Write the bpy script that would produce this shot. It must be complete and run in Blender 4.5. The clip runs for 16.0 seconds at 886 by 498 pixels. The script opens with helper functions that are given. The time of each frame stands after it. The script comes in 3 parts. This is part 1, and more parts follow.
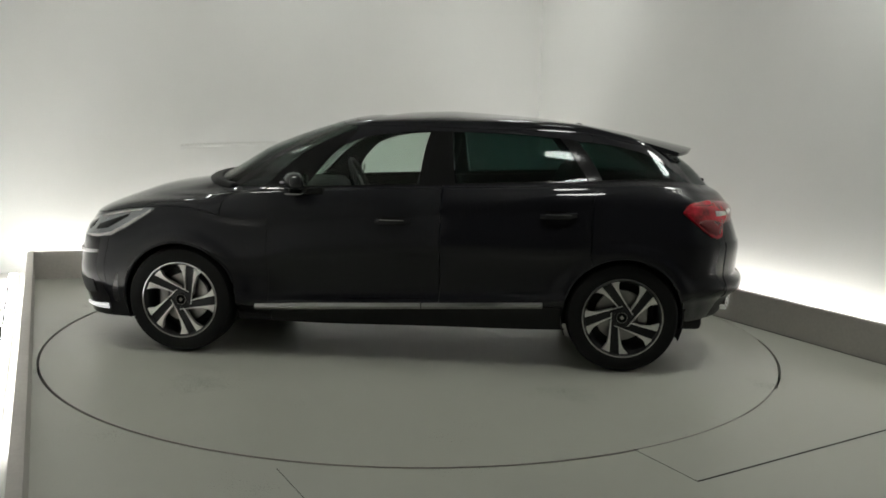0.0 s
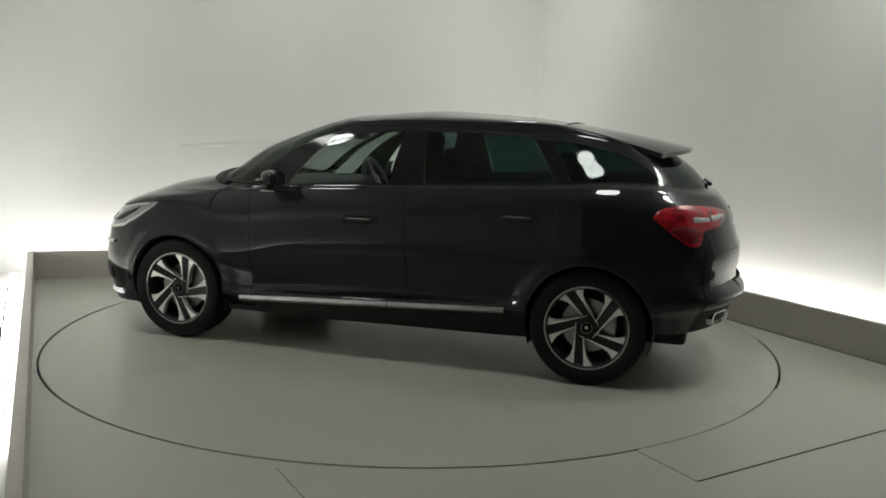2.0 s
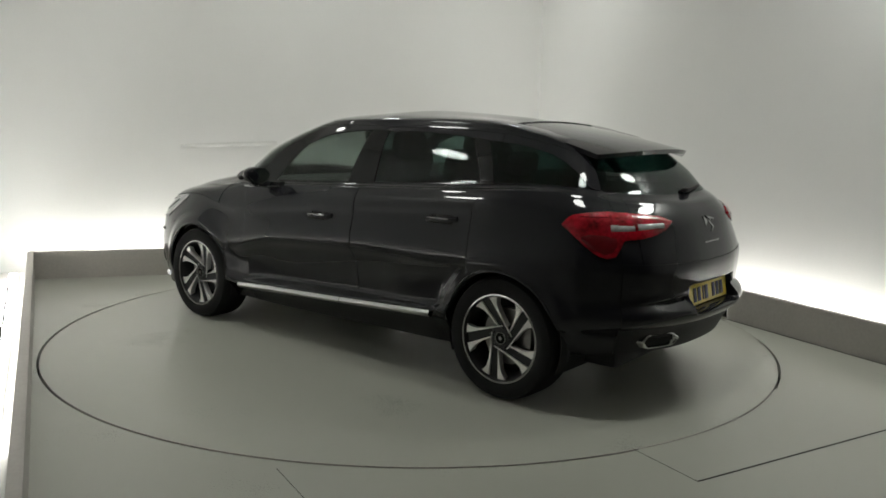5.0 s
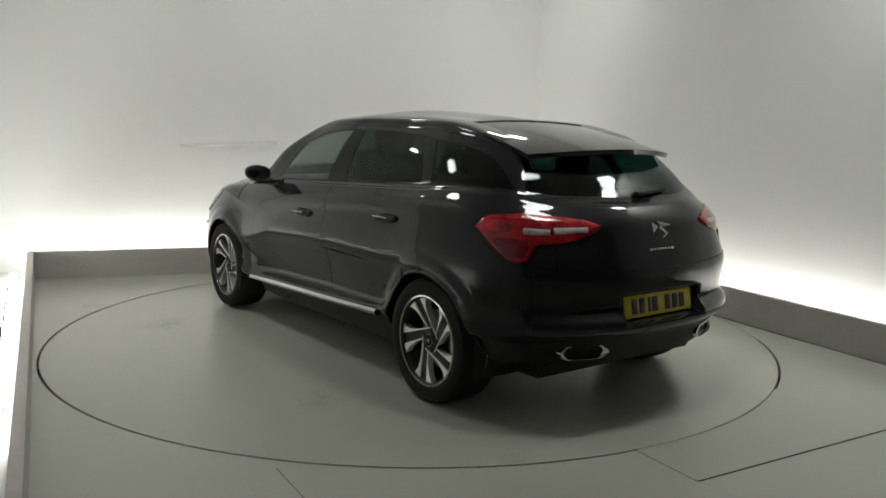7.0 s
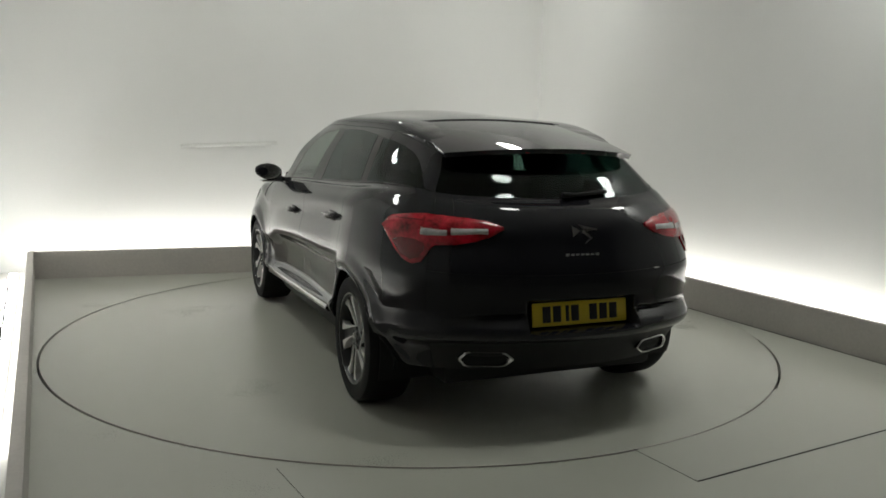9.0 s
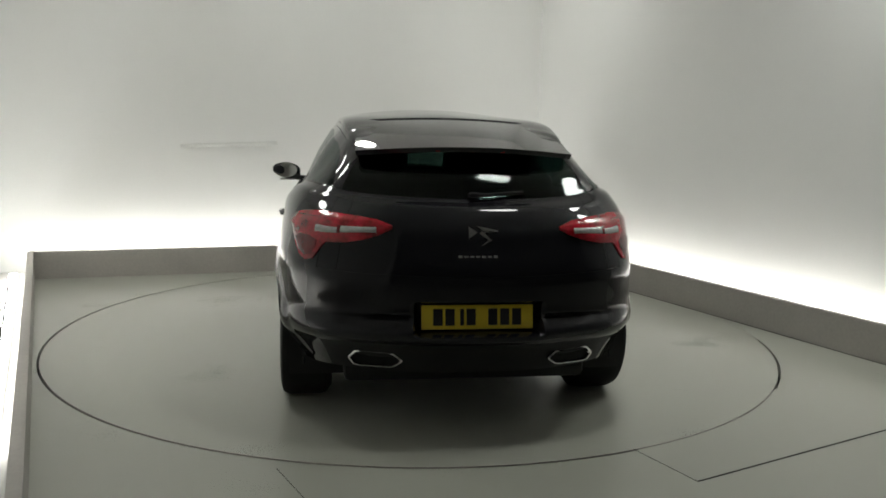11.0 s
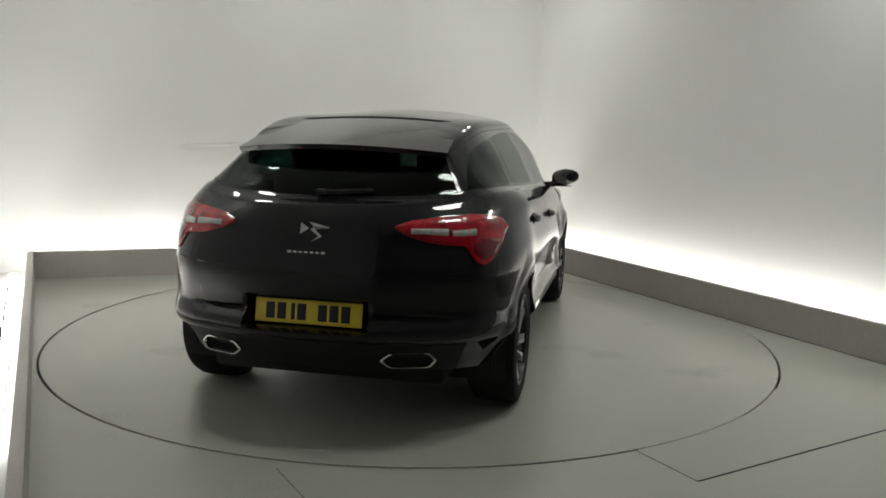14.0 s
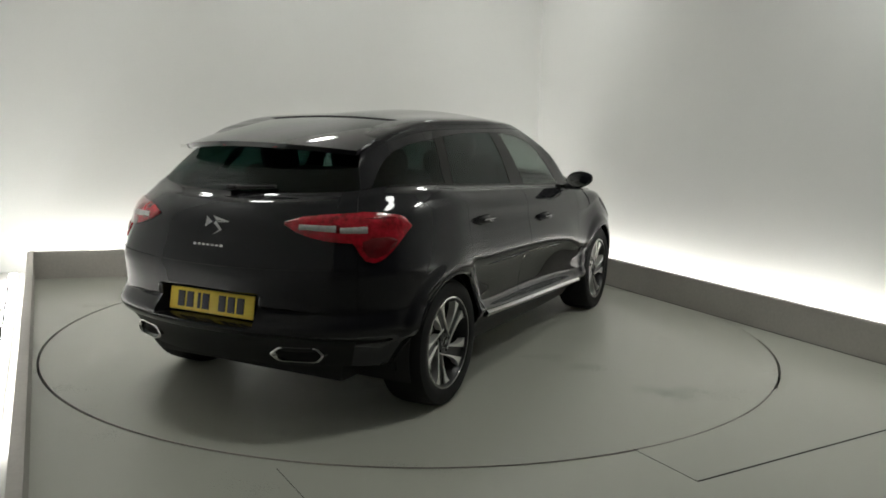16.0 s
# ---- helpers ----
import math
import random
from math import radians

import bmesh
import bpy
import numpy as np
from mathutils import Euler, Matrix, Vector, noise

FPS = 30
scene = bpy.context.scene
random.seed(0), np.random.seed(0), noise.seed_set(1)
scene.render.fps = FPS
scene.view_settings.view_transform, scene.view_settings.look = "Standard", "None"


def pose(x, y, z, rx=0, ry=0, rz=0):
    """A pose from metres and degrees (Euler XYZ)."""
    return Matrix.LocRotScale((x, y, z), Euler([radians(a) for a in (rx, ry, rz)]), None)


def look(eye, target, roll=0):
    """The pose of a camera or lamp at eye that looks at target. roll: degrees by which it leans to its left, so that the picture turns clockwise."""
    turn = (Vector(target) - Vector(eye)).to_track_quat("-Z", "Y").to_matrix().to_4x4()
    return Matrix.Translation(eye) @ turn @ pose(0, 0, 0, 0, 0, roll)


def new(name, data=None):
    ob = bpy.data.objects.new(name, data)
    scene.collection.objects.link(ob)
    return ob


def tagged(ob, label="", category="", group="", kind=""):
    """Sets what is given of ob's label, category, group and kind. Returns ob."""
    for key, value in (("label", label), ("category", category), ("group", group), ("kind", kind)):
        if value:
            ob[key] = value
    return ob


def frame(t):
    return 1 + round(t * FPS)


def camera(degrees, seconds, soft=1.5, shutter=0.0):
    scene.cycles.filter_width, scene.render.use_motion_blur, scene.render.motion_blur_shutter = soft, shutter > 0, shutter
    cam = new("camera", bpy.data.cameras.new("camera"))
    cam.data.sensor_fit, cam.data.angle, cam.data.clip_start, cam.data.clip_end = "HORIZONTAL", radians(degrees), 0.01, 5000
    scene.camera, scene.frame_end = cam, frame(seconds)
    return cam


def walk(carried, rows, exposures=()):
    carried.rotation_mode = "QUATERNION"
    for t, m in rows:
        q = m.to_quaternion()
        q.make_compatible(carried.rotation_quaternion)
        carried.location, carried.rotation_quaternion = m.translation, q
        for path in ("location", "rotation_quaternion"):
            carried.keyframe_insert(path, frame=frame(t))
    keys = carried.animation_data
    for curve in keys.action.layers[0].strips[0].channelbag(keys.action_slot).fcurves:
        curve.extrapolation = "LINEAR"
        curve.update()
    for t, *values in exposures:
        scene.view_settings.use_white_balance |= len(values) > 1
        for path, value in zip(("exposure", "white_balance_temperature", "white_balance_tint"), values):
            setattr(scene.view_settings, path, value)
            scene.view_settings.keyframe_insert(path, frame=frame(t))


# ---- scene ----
# The camera stands still on its stand beside the turntable.
cam = camera(57.15, 16.0, soft=1.7)
EYE = (0.0, -5.727, 1.431)
AIM = (math.sin(radians(1.90)) * math.cos(radians(8.426)), math.cos(radians(1.90)) * math.cos(radians(8.426)), -math.sin(radians(8.426)))
STAND = look(EYE, [e + 5 * a for e, a in zip(EYE, AIM)], 1.34)
walk(cam, [(0.0, STAND), (16.0, STAND)], exposures=[(0.0, 0.0), (16.0, 0.0)])

# ---- light ----
COVE, LAMP = 22.0, 30.0
world = bpy.data.worlds.new("world")
scene.world = world
world.use_nodes = True
world.node_tree.nodes["Background"].inputs[0].default_value = (0.8, 0.9, 1.0, 1)
world.node_tree.nodes["Background"].inputs[1].default_value = 0.02


# ---- materials ----
def material(name, color, rough=0.5, metal=0.0, coat=0.0, bump=0.0, scale=40.0, vary=0.0, big=2.0, spread=0.0, spec=0.5):
    """A surface with grain and stains: vary changes the colour, spread the roughness, bump the relief."""
    m = bpy.data.materials.new(name)
    m.use_nodes = True
    n, l = m.node_tree.nodes, m.node_tree.links
    b = n["Principled BSDF"]
    b.inputs["Base Color"].default_value = (*color, 1)
    b.inputs["Roughness"].default_value = rough
    b.inputs["Metallic"].default_value = metal
    b.inputs["Coat Weight"].default_value = coat
    b.inputs["Coat Roughness"].default_value = 0.025
    b.inputs["Coat IOR"].default_value = 1.38
    b.inputs["Specular IOR Level"].default_value = spec
    if vary or bump or spread:
        co = n.new("ShaderNodeTexCoord")
        fine, wide = n.new("ShaderNodeTexNoise"), n.new("ShaderNodeTexNoise")
        for node, s in ((fine, scale), (wide, big)):
            node.inputs["Scale"].default_value = s
            node.inputs["Detail"].default_value = 5
            l.new(co.outputs["Object"], node.inputs["Vector"])
        mix = n.new("ShaderNodeMath")
        mix.operation = "MULTIPLY_ADD"
        mix.inputs[1].default_value = 0.35
        l.new(fine.outputs["Fac"], mix.inputs[0])
        half = n.new("ShaderNodeMath")
        half.operation = "MULTIPLY"
        half.inputs[1].default_value = 0.65
        l.new(wide.outputs["Fac"], half.inputs[0])
        l.new(half.outputs[0], mix.inputs[2])
        if vary:
            ramp = n.new("ShaderNodeValToRGB")
            ramp.color_ramp.elements[0].position, ramp.color_ramp.elements[1].position = 0.3, 0.7
            ramp.color_ramp.elements[0].color = (*[c * (1 - vary) for c in color], 1)
            ramp.color_ramp.elements[1].color = (*[min(1, c * (1 + vary)) for c in color], 1)
            l.new(mix.outputs[0], ramp.inputs[0])
            l.new(ramp.outputs[0], b.inputs["Base Color"])
        if spread:
            r = n.new("ShaderNodeMapRange")
            r.inputs["From Min"].default_value, r.inputs["From Max"].default_value = 0.3, 0.7
            r.inputs["To Min"].default_value, r.inputs["To Max"].default_value = rough - spread, rough + spread
            l.new(mix.outputs[0], r.inputs["Value"])
            l.new(r.outputs[0], b.inputs["Roughness"])
        if bump:
            bp = n.new("ShaderNodeBump")
            bp.inputs["Strength"].default_value = bump
            bp.inputs["Distance"].default_value = 0.002
            l.new(fine.outputs["Fac"], bp.inputs["Height"])
            l.new(bp.outputs["Normal"], b.inputs["Normal"])
    return m


def glass(name, tint, gloss=0.025):
    """A pane: what is behind shows through the tint, with a mirror gloss that grows towards grazing view."""
    m = bpy.data.materials.new(name)
    m.use_nodes = True
    n, l = m.node_tree.nodes, m.node_tree.links
    n.remove(n["Principled BSDF"])
    clear, shine, lw, mix = (n.new("ShaderNode" + k) for k in ("BsdfTransparent", "BsdfGlossy", "LayerWeight", "MixShader"))
    clear.inputs[0].default_value = (*tint, 1)
    shine.inputs["Roughness"].default_value = 0.02
    lw.inputs["Blend"].default_value = 0.5
    power, fac = n.new("ShaderNodeMath"), n.new("ShaderNodeMath")
    power.operation, fac.operation = "POWER", "MULTIPLY_ADD"
    power.inputs[1].default_value = 4.5
    fac.inputs[1].default_value, fac.inputs[2].default_value = 0.7, gloss
    l.new(lw.outputs["Facing"], power.inputs[0])
    l.new(power.outputs[0], fac.inputs[0])
    l.new(fac.outputs[0], mix.inputs[0])
    l.new(clear.outputs[0], mix.inputs[1])
    l.new(shine.outputs[0], mix.inputs[2])
    l.new(mix.outputs[0], n["Material Output"].inputs[0])
    return m


def glow(name, color, strength):
    m = bpy.data.materials.new(name)
    m.use_nodes = True
    b = m.node_tree.nodes["Principled BSDF"]
    b.inputs["Base Color"].default_value = (0.8, 0.8, 0.8, 1)
    b.inputs["Emission Color"].default_value = (*color, 1)
    b.inputs["Emission Strength"].default_value = strength
    return m


M_WALL = material("white_wall_paint", (0.745, 0.745, 0.725), 0.6, vary=0.03, bump=0.15, scale=90, big=0.7)
M_MARK = material("wall_mark_paint", (0.675, 0.675, 0.65), 0.6, vary=0.08)
M_CEIL = material("grey_ceiling_paint", (0.58, 0.57, 0.55), 0.8, vary=0.05, bump=0.2, scale=60)
M_DARK = material("grey_room_paint", (0.6, 0.6, 0.57), 0.8, vary=0.08)
M_FLOOR = material("grey_resin_floor", (0.385, 0.390, 0.340), 0.31, vary=0.04, bump=0.08, scale=120, big=1.1, spread=0.06)
M_KERB = material("grey_kerb_paint", (0.44, 0.415, 0.385), 0.5, vary=0.14, bump=0.15, scale=50, big=1.5)
M_SEAM = material("dark_floor_joint", (0.03, 0.03, 0.027), 0.8, vary=0.3, scale=30)
M_COVE = glow("cove_light_diffuser", (1.0, 1.0, 0.97), COVE)
M_LAMP = glow("lamp_diffuser", (0.975, 1.0, 0.95), LAMP)
M_PAINT = material("black_car_paint", (0.0100, 0.0100, 0.0125), 0.35, coat=1.0, spec=0.02)
M_TRIM = material("black_plastic", (0.009, 0.009, 0.009), 0.5, spec=0.25, bump=0.2, scale=300)
M_GLOSS = material("gloss_black_trim", (0.007, 0.007, 0.007), 0.12, spec=0.18)
M_CHROME = material("chrome", (0.75, 0.75, 0.74), 0.10, metal=1.0)
M_SATIN = material("brushed_chrome", (0.42, 0.42, 0.42), 0.14, metal=1.0)
M_ALLOY = material("machined_alloy", (0.80, 0.79, 0.77), 0.35, metal=0.7, vary=0.1, scale=60)
M_ALLOY_DARK = material("dark_alloy_paint", (0.014, 0.014, 0.015), 0.3, spec=0.3)
M_TYRE = material("tyre_rubber", (0.010, 0.010, 0.010), 0.75, bump=0.4, scale=90, spec=0.2)
M_DISC = material("brake_steel", (0.30, 0.29, 0.28), 0.4, metal=1.0, vary=0.2, scale=30)
M_RED = material("red_lamp_lens", (0.36, 0.004, 0.014), 0.13, bump=1.0, scale=55, coat=0.8, vary=0.75, big=14)
M_RED_DARK = material("dark_red_lamp_lens", (0.13, 0.002, 0.006), 0.12, coat=0.8, vary=0.3, scale=80, big=12)
M_WHITE_LENS = material("clear_lamp_lens", (0.46, 0.43, 0.43), 0.15, coat=1.0, vary=0.3, scale=120, big=30, bump=0.5)
M_DAY = glow("daytime_lamp_lens", (1.0, 1.0, 1.0), 0.6)
M_BEAM = material("headlamp_reflector", (0.26, 0.27, 0.28), 0.22, metal=0.6, coat=1.0, bump=0.6, scale=45)
M_EMBLEM = material("bright_emblem", (0.50, 0.50, 0.50), 0.25, metal=0.8)
M_GLASS = glass("window_glass", (0.86, 0.91, 0.88))
M_TINT = glass("tinted_window_glass", (0.30, 0.39, 0.37))
M_SCREEN = glass("windscreen_glass", (0.50, 0.54, 0.52))
M_YELLOW = material("yellow_plate", (0.80, 0.60, 0.04), 0.35, vary=0.05, scale=50)
M_INK = material("black_ink", (0.012, 0.010, 0.010), 0.5)
M_SEAT = material("dark_leather", (0.02, 0.02, 0.021), 0.5, bump=0.4, scale=150, vary=0.2)
M_CABIN = material("dark_cabin_plastic", (0.014, 0.014, 0.014), 0.6, bump=0.2, scale=200)


# ---- mesh helpers ----
def solid(name, bm, mat, parent=None, label="", smooth=True):
    me = bpy.data.meshes.new(name)
    bmesh.ops.recalc_face_normals(bm, faces=bm.faces)
    bm.to_mesh(me)
    bm.free()
    for p in me.polygons:
        p.use_smooth = smooth
    if smooth:
        me.set_sharp_from_angle(angle=radians(38))
    me.materials.append(mat)
    ob = new(name, me)
    ob.parent = parent
    return tagged(ob, label)


part = solid


def box(size, at=(0, 0, 0), bevel=0.0, m=None, bm=None, seg=2):
    """A box of that size round a point, with rounded edges, added to bm."""
    bm = bm or bmesh.new()
    made = bmesh.ops.create_cube(bm, size=1.0)["verts"]
    bmesh.ops.scale(bm, vec=size, verts=made)
    if bevel:
        edges = list({e for v in made for e in v.link_edges})
        made = list({v for f in bmesh.ops.bevel(bm, geom=edges, offset=bevel, segments=seg, affect="EDGES", profile=0.5)["faces"] for v in f.verts} | {v for v in made if v.is_valid})
    if m is not None:
        bmesh.ops.transform(bm, matrix=m, verts=made)
    bmesh.ops.translate(bm, vec=at, verts=made)
    return bm


def lathe(profile, n=48, bm=None, axis="Y"):
    """Turns (radius, along) points round an axis."""
    bm = bm or bmesh.new()
    rings = []
    for r, h in profile:
        ring = []
        for k in range(n):
            a = 2 * math.pi * k / n
            p = (r * math.cos(a), h, r * math.sin(a)) if axis == "Y" else (r * math.cos(a), r * math.sin(a), h)
            ring.append(bm.verts.new(p))
        rings.append(ring)
    for a, b in zip(rings, rings[1:]):
        for k in range(n):
            bm.faces.new((a[k], a[(k + 1) % n], b[(k + 1) % n], b[k]))
    return bm


def prism(outline, low, high, to3, bm=None, bevel=0.0):
    """An outline of (a, b) points made solid between two depths; to3(a, b, depth) gives the place."""
    bm = bm or bmesh.new()
    lo = [bm.verts.new(to3(a, b, low)) for a, b in outline]
    hi = [bm.verts.new(to3(a, b, high)) for a, b in outline]
    n = len(outline)
    f1, f2 = bm.faces.new(lo[::-1]), bm.faces.new(hi)
    for k in range(n):
        bm.faces.new((lo[k], lo[(k + 1) % n], hi[(k + 1) % n], hi[k]))
    if bevel:
        bmesh.ops.bevel(bm, geom=list(f2.edges), offset=bevel, segments=2, affect="EDGES")
    return bm


def tube(points, radius, n=8, closed=False, bm=None):
    """A round bar along points."""
    bm = bm or bmesh.new()
    pts = [Vector(p) for p in points]
    rings = []
    for i, p in enumerate(pts):
        a = pts[i - 1] if (i or closed) else p
        b = pts[(i + 1) % len(pts)] if (i < len(pts) - 1 or closed) else p
        d = (b - a).normalized()
        s = d.orthogonal() if abs(d.z) > 0.95 else d.cross(Vector((0, 0, 1)))
        s.normalize()
        q = d.cross(s)
        rings.append([bm.verts.new(p + radius * (math.cos(2 * math.pi * k / n) * s + math.sin(2 * math.pi * k / n) * q)) for k in range(n)])
    pairs = list(zip(rings, rings[1:])) + ([(rings[-1], rings[0])] if closed else [])
    for a, b in pairs:
        for k in range(n):
            bm.faces.new((a[k], a[(k + 1) % n], b[(k + 1) % n], b[k]))
    if not closed:
        bm.faces.new(rings[0][::-1]), bm.faces.new(rings[-1])
    return bm


# ---- the booth ----
RADIUS, GAP = 2.432, 0.016
BL, BR = Vector((-3.43, 1.59, 0)), Vector((1.235, 3.08, 0))
RF, LF = Vector((4.40, -3.73, 0)), Vector((-1.15, -3.44, 0))
HIGH = 3.5


def floor():
    bm = bmesh.new()
    radii = [RADIUS + GAP, RADIUS + 0.06, 3.2, 4.5, 7.0, 13.0]
    rings = [[bm.verts.new((r * math.cos(2 * math.pi * k / 180), r * math.sin(2 * math.pi * k / 180), 0)) for k in range(180)] for r in radii]
    low = [bm.verts.new((v.co.x, v.co.y, -0.06)) for v in rings[0]]
    for a, b in zip([low] + rings, rings):
        for k in range(180):
            bm.faces.new((a[k], a[(k + 1) % 180], b[(k + 1) % 180], b[k]))
    f = tagged(solid("floor", bm, M_FLOOR), "grey-green satin resin floor round the turntable", "floor", kind="structure")
    pit = solid("turntable_pit", lathe([(0.01, -0.07), (RADIUS + 0.2, -0.07)], 96, axis="Z"), M_SEAM)
    tagged(pit, "dark pit floor under the turntable gap", "pit", kind="structure")


def filler(start, end, low):
    """Floor-coloured filler that closes the gap round the turntable along part of its edge."""
    bm = bmesh.new()
    rows = []
    for a in range(start, end + 1):
        c, d = math.cos(radians(a)), math.sin(radians(a))
        rows.append([bm.verts.new((r * c, r * d, z)) for r, z in ((RADIUS + 0.0045, -0.03), (RADIUS + 0.0045, low), (RADIUS + GAP, low), (RADIUS + GAP, -0.03))])
    for a, b in zip(rows, rows[1:]):
        for k in range(4):
            bm.faces.new((a[k], a[(k + 1) % 4], b[(k + 1) % 4], b[k]))
    bm.faces.new(rows[0]), bm.faces.new(rows[-1][::-1])
    tagged(solid("joint_filler", bm, M_FLOOR), "grey filler in the turntable joint", "joint filler", kind="structure")


def seam(a, b, width):
    a, b = Vector((*a, 0.0005)), Vector((*b, 0.0005))
    d = (b - a).normalized().cross(Vector((0, 0, 1))) * width / 2
    bm = bmesh.new()
    lo = [bm.verts.new(p) for p in (a - d, a + d, b + d, b - d)]
    hi = [bm.verts.new(v.co + Vector((0, 0, 0.001))) for v in lo]
    bm.faces.new(hi)
    for k in range(4):
        bm.faces.new((lo[k], lo[(k + 1) % 4], hi[(k + 1) % 4], hi[k]))
    tagged(solid("floor_joint", bm, M_SEAM, smooth=False), "thin dark joint in the resin floor", "floor joint", kind="structure")


def run(name, path, low, high, thick, mat, label, category, side=1, kind="structure"):
    """A wall or kerb along a path of floor points, thickened to the outside, mitred at the corners."""
    n = len(path)
    out = []
    for i in range(n):
        ds = []
        if i:
            ds.append((path[i] - path[i - 1]).normalized())
        if i < n - 1:
            ds.append((path[i + 1] - path[i]).normalized())
        ns = [Vector((-d.y, d.x, 0)) * side for d in ds]
        m = sum(ns, Vector()).normalized()
        out.append(path[i] + m * thick / m.dot(ns[0]))
    bm = bmesh.new()
    z = lambda p, h: bm.verts.new((p.x, p.y, h))
    rows = [[z(path[i], low), z(path[i], high), z(out[i], high), z(out[i], low)] for i in range(n)]
    for a, b in zip(rows, rows[1:]):
        for k in range(4):
            bm.faces.new((a[k], a[(k + 1) % 4], b[(k + 1) % 4], b[k]))
    bm.faces.new(rows[0][::-1]), bm.faces.new(rows[-1])
    top = [e for e in bm.edges if all(abs(v.co.z - high) < 1e-6 for v in e.verts)]
    if kind == "structure" and high < 1:
        bmesh.ops.bevel(bm, geom=top, offset=0.006, segments=2, affect="EDGES")
    return tagged(solid(name, bm, mat), label, category, kind=kind)


def offset(path, d):
    """The path moved outwards by d."""
    n, out = len(path), []
    for i in range(n):
        ds = [(path[i] - path[i - 1]).normalized()] if i else []
        if i < n - 1:
            ds.append((path[i + 1] - path[i]).normalized())
        ns = [Vector((-v.y, v.x, 0)) for v in ds]
        m = sum(ns, Vector()).normalized()
        out.append(path[i] + m * d / m.dot(ns[0]))
    return out


PATH = [LF, BL, BR, RF]
TROUGH = 0.34


def booth():
    run("kerb", PATH, 0.0, 0.25, 0.05, M_KERB, "low grey painted kerb that hides the cove light", "kerb")
    run("cove_base", offset(PATH, 0.05), 0.0, 0.006, TROUGH, M_WALL, "white painted base of the light trough", "trough base")
    wall = offset(PATH, 0.05 + TROUGH)
    # West wall lengthened out of view, so its reflected end fades on the car.
    wall[0] = wall[0] - (wall[1] - wall[0]).normalized() * 1.7
    slide = (BL - BR).normalized() * 0.10
    wall[2], wall[3] = wall[2] + slide, wall[3] + slide
    for name, a, b in (("wall_west", 0, 1), ("wall_north", 1, 2), ("wall_east", 2, 3)):
        run(name, wall[a:b + 1], 0.0, HIGH, 0.12, M_WALL, "plain off-white painted booth wall lit from below", "wall")
    # Unseen return wall, added to soften the wall end reflected in the paint.
    run("wall_return_unseen", [Vector((-4.9, -3.6, 0)), wall[0] + Vector((-0.02, 0, 0))], 0.0, HIGH, 0.12, M_WALL, "plain off-white unseen return wall added for reflections", "wall")
    mid = offset(PATH, 0.05 + 0.12)
    for a, b in ((0, 1), (1, 2), (2, 3)):
        d = (mid[b] - mid[a]).normalized()
        p, q = mid[a] + d * (1.2 if a == 0 else 0.15), mid[b] - d * (2.3 if a == 2 else 0.15)
        lamp = tagged(new("cove_light"), "white linear light strip in the trough behind the kerb", "light strip", "cove lights")
        lamp.location = (p + q) / 2
        turn = math.atan2(d.y, d.x)
        lamp.rotation_euler = (0, 0, turn)
        long = (q - p).length
        part("housing", box((long, 0.09, 0.03), (0, 0, 0.015), 0.004), M_WALL, lamp)
        part("diffuser", box((long - 0.02, 0.07, 0.03), (0, 0, 0.047), 0.012), M_COVE, lamp, "glowing white diffuser")
    # the larger unseen room, added to close the place and give dim bounce light
    big = [Vector(p) for p in ((-8, -9.5, 0), (-8, 7, 0), (8, 7, 0), (8, -9.5, 0))]
    for name, a, b in (("wall_1", 0, 1), ("wall_2", 1, 2), ("wall_3", 2, 3), ("wall_4", 3, 0)):
        run(name, [big[a], big[b]], 0.0, HIGH, 0.12, M_DARK, "plain grey unseen wall of the surrounding room", "wall")
    bm = box((16.4, 16.9, 0.12), (0, -1.25, HIGH + 0.06))
    tagged(solid("ceiling", bm, M_CEIL, smooth=False), "plain grey ceiling", "ceiling", kind="structure")


floor()
booth()
def wall_mark():
    """A faint horizontal mark on the back wall, made as a thin darker strip."""
    a, b = Vector((-2.31, 2.315, 1.207)), Vector((-1.42, 2.574, 1.25))
    m = Matrix.Translation((a + b) / 2) @ Matrix.Rotation(math.atan2(b.y - a.y, b.x - a.x), 4, "Z") @ Matrix.Rotation(-0.046, 4, "Y")
    bm = box(((b - a).length, 0.005, 0.034), (0, 0, 0), 0.002, m)
    tagged(solid("faint_wall_mark", bm, M_MARK), "faint horizontal mark on the off-white wall", "wall joint", kind="structure")


wall_mark()
seam((1.23, 3.065), (4.38, -3.72), 0.014)
filler(-65, -46, -0.0008)
filler(-46, -32, -0.003)
filler(-4, 60, -0.002)
seam((1.19, -2.55), (3.6, -1.26), 0.010)
seam((1.01, -2.21), (1.19, -2.55), 0.0025)
seam((-0.57, -2.46), (-0.38, -2.80), 0.0025)


def ceiling_lamp(x, y, r=0.19):
    lamp = tagged(new("ceiling_lamp"), "round white ceiling lamp with a glowing diffuser", "ceiling lamp", "ceiling lamps")
    lamp.location = (x, y, HIGH)
    part("housing", lathe([(0.001, 0), (r + 0.03, 0), (r + 0.03, -0.06), (r + 0.005, -0.075), (r, -0.06), (0.001, -0.06)], 40, axis="Z"), M_WALL, lamp)
    part("diffuser", lathe([(0.001, -0.085), (r * 0.8, -0.08), (r - 0.003, -0.062)], 40, axis="Z"), M_LAMP, lamp, "glowing warm white diffuser")


LAMPS = [(1.0, -1.85, 0.25), (-2.0, -0.7, 0.265), (3.0, -0.80, 0.29), (-2.65, 0.9, 0.12), (0.95, 2.10, 0.18), (-0.95, 1.95, 0.15)]
for spot in LAMPS:
    ceiling_lamp(*spot)



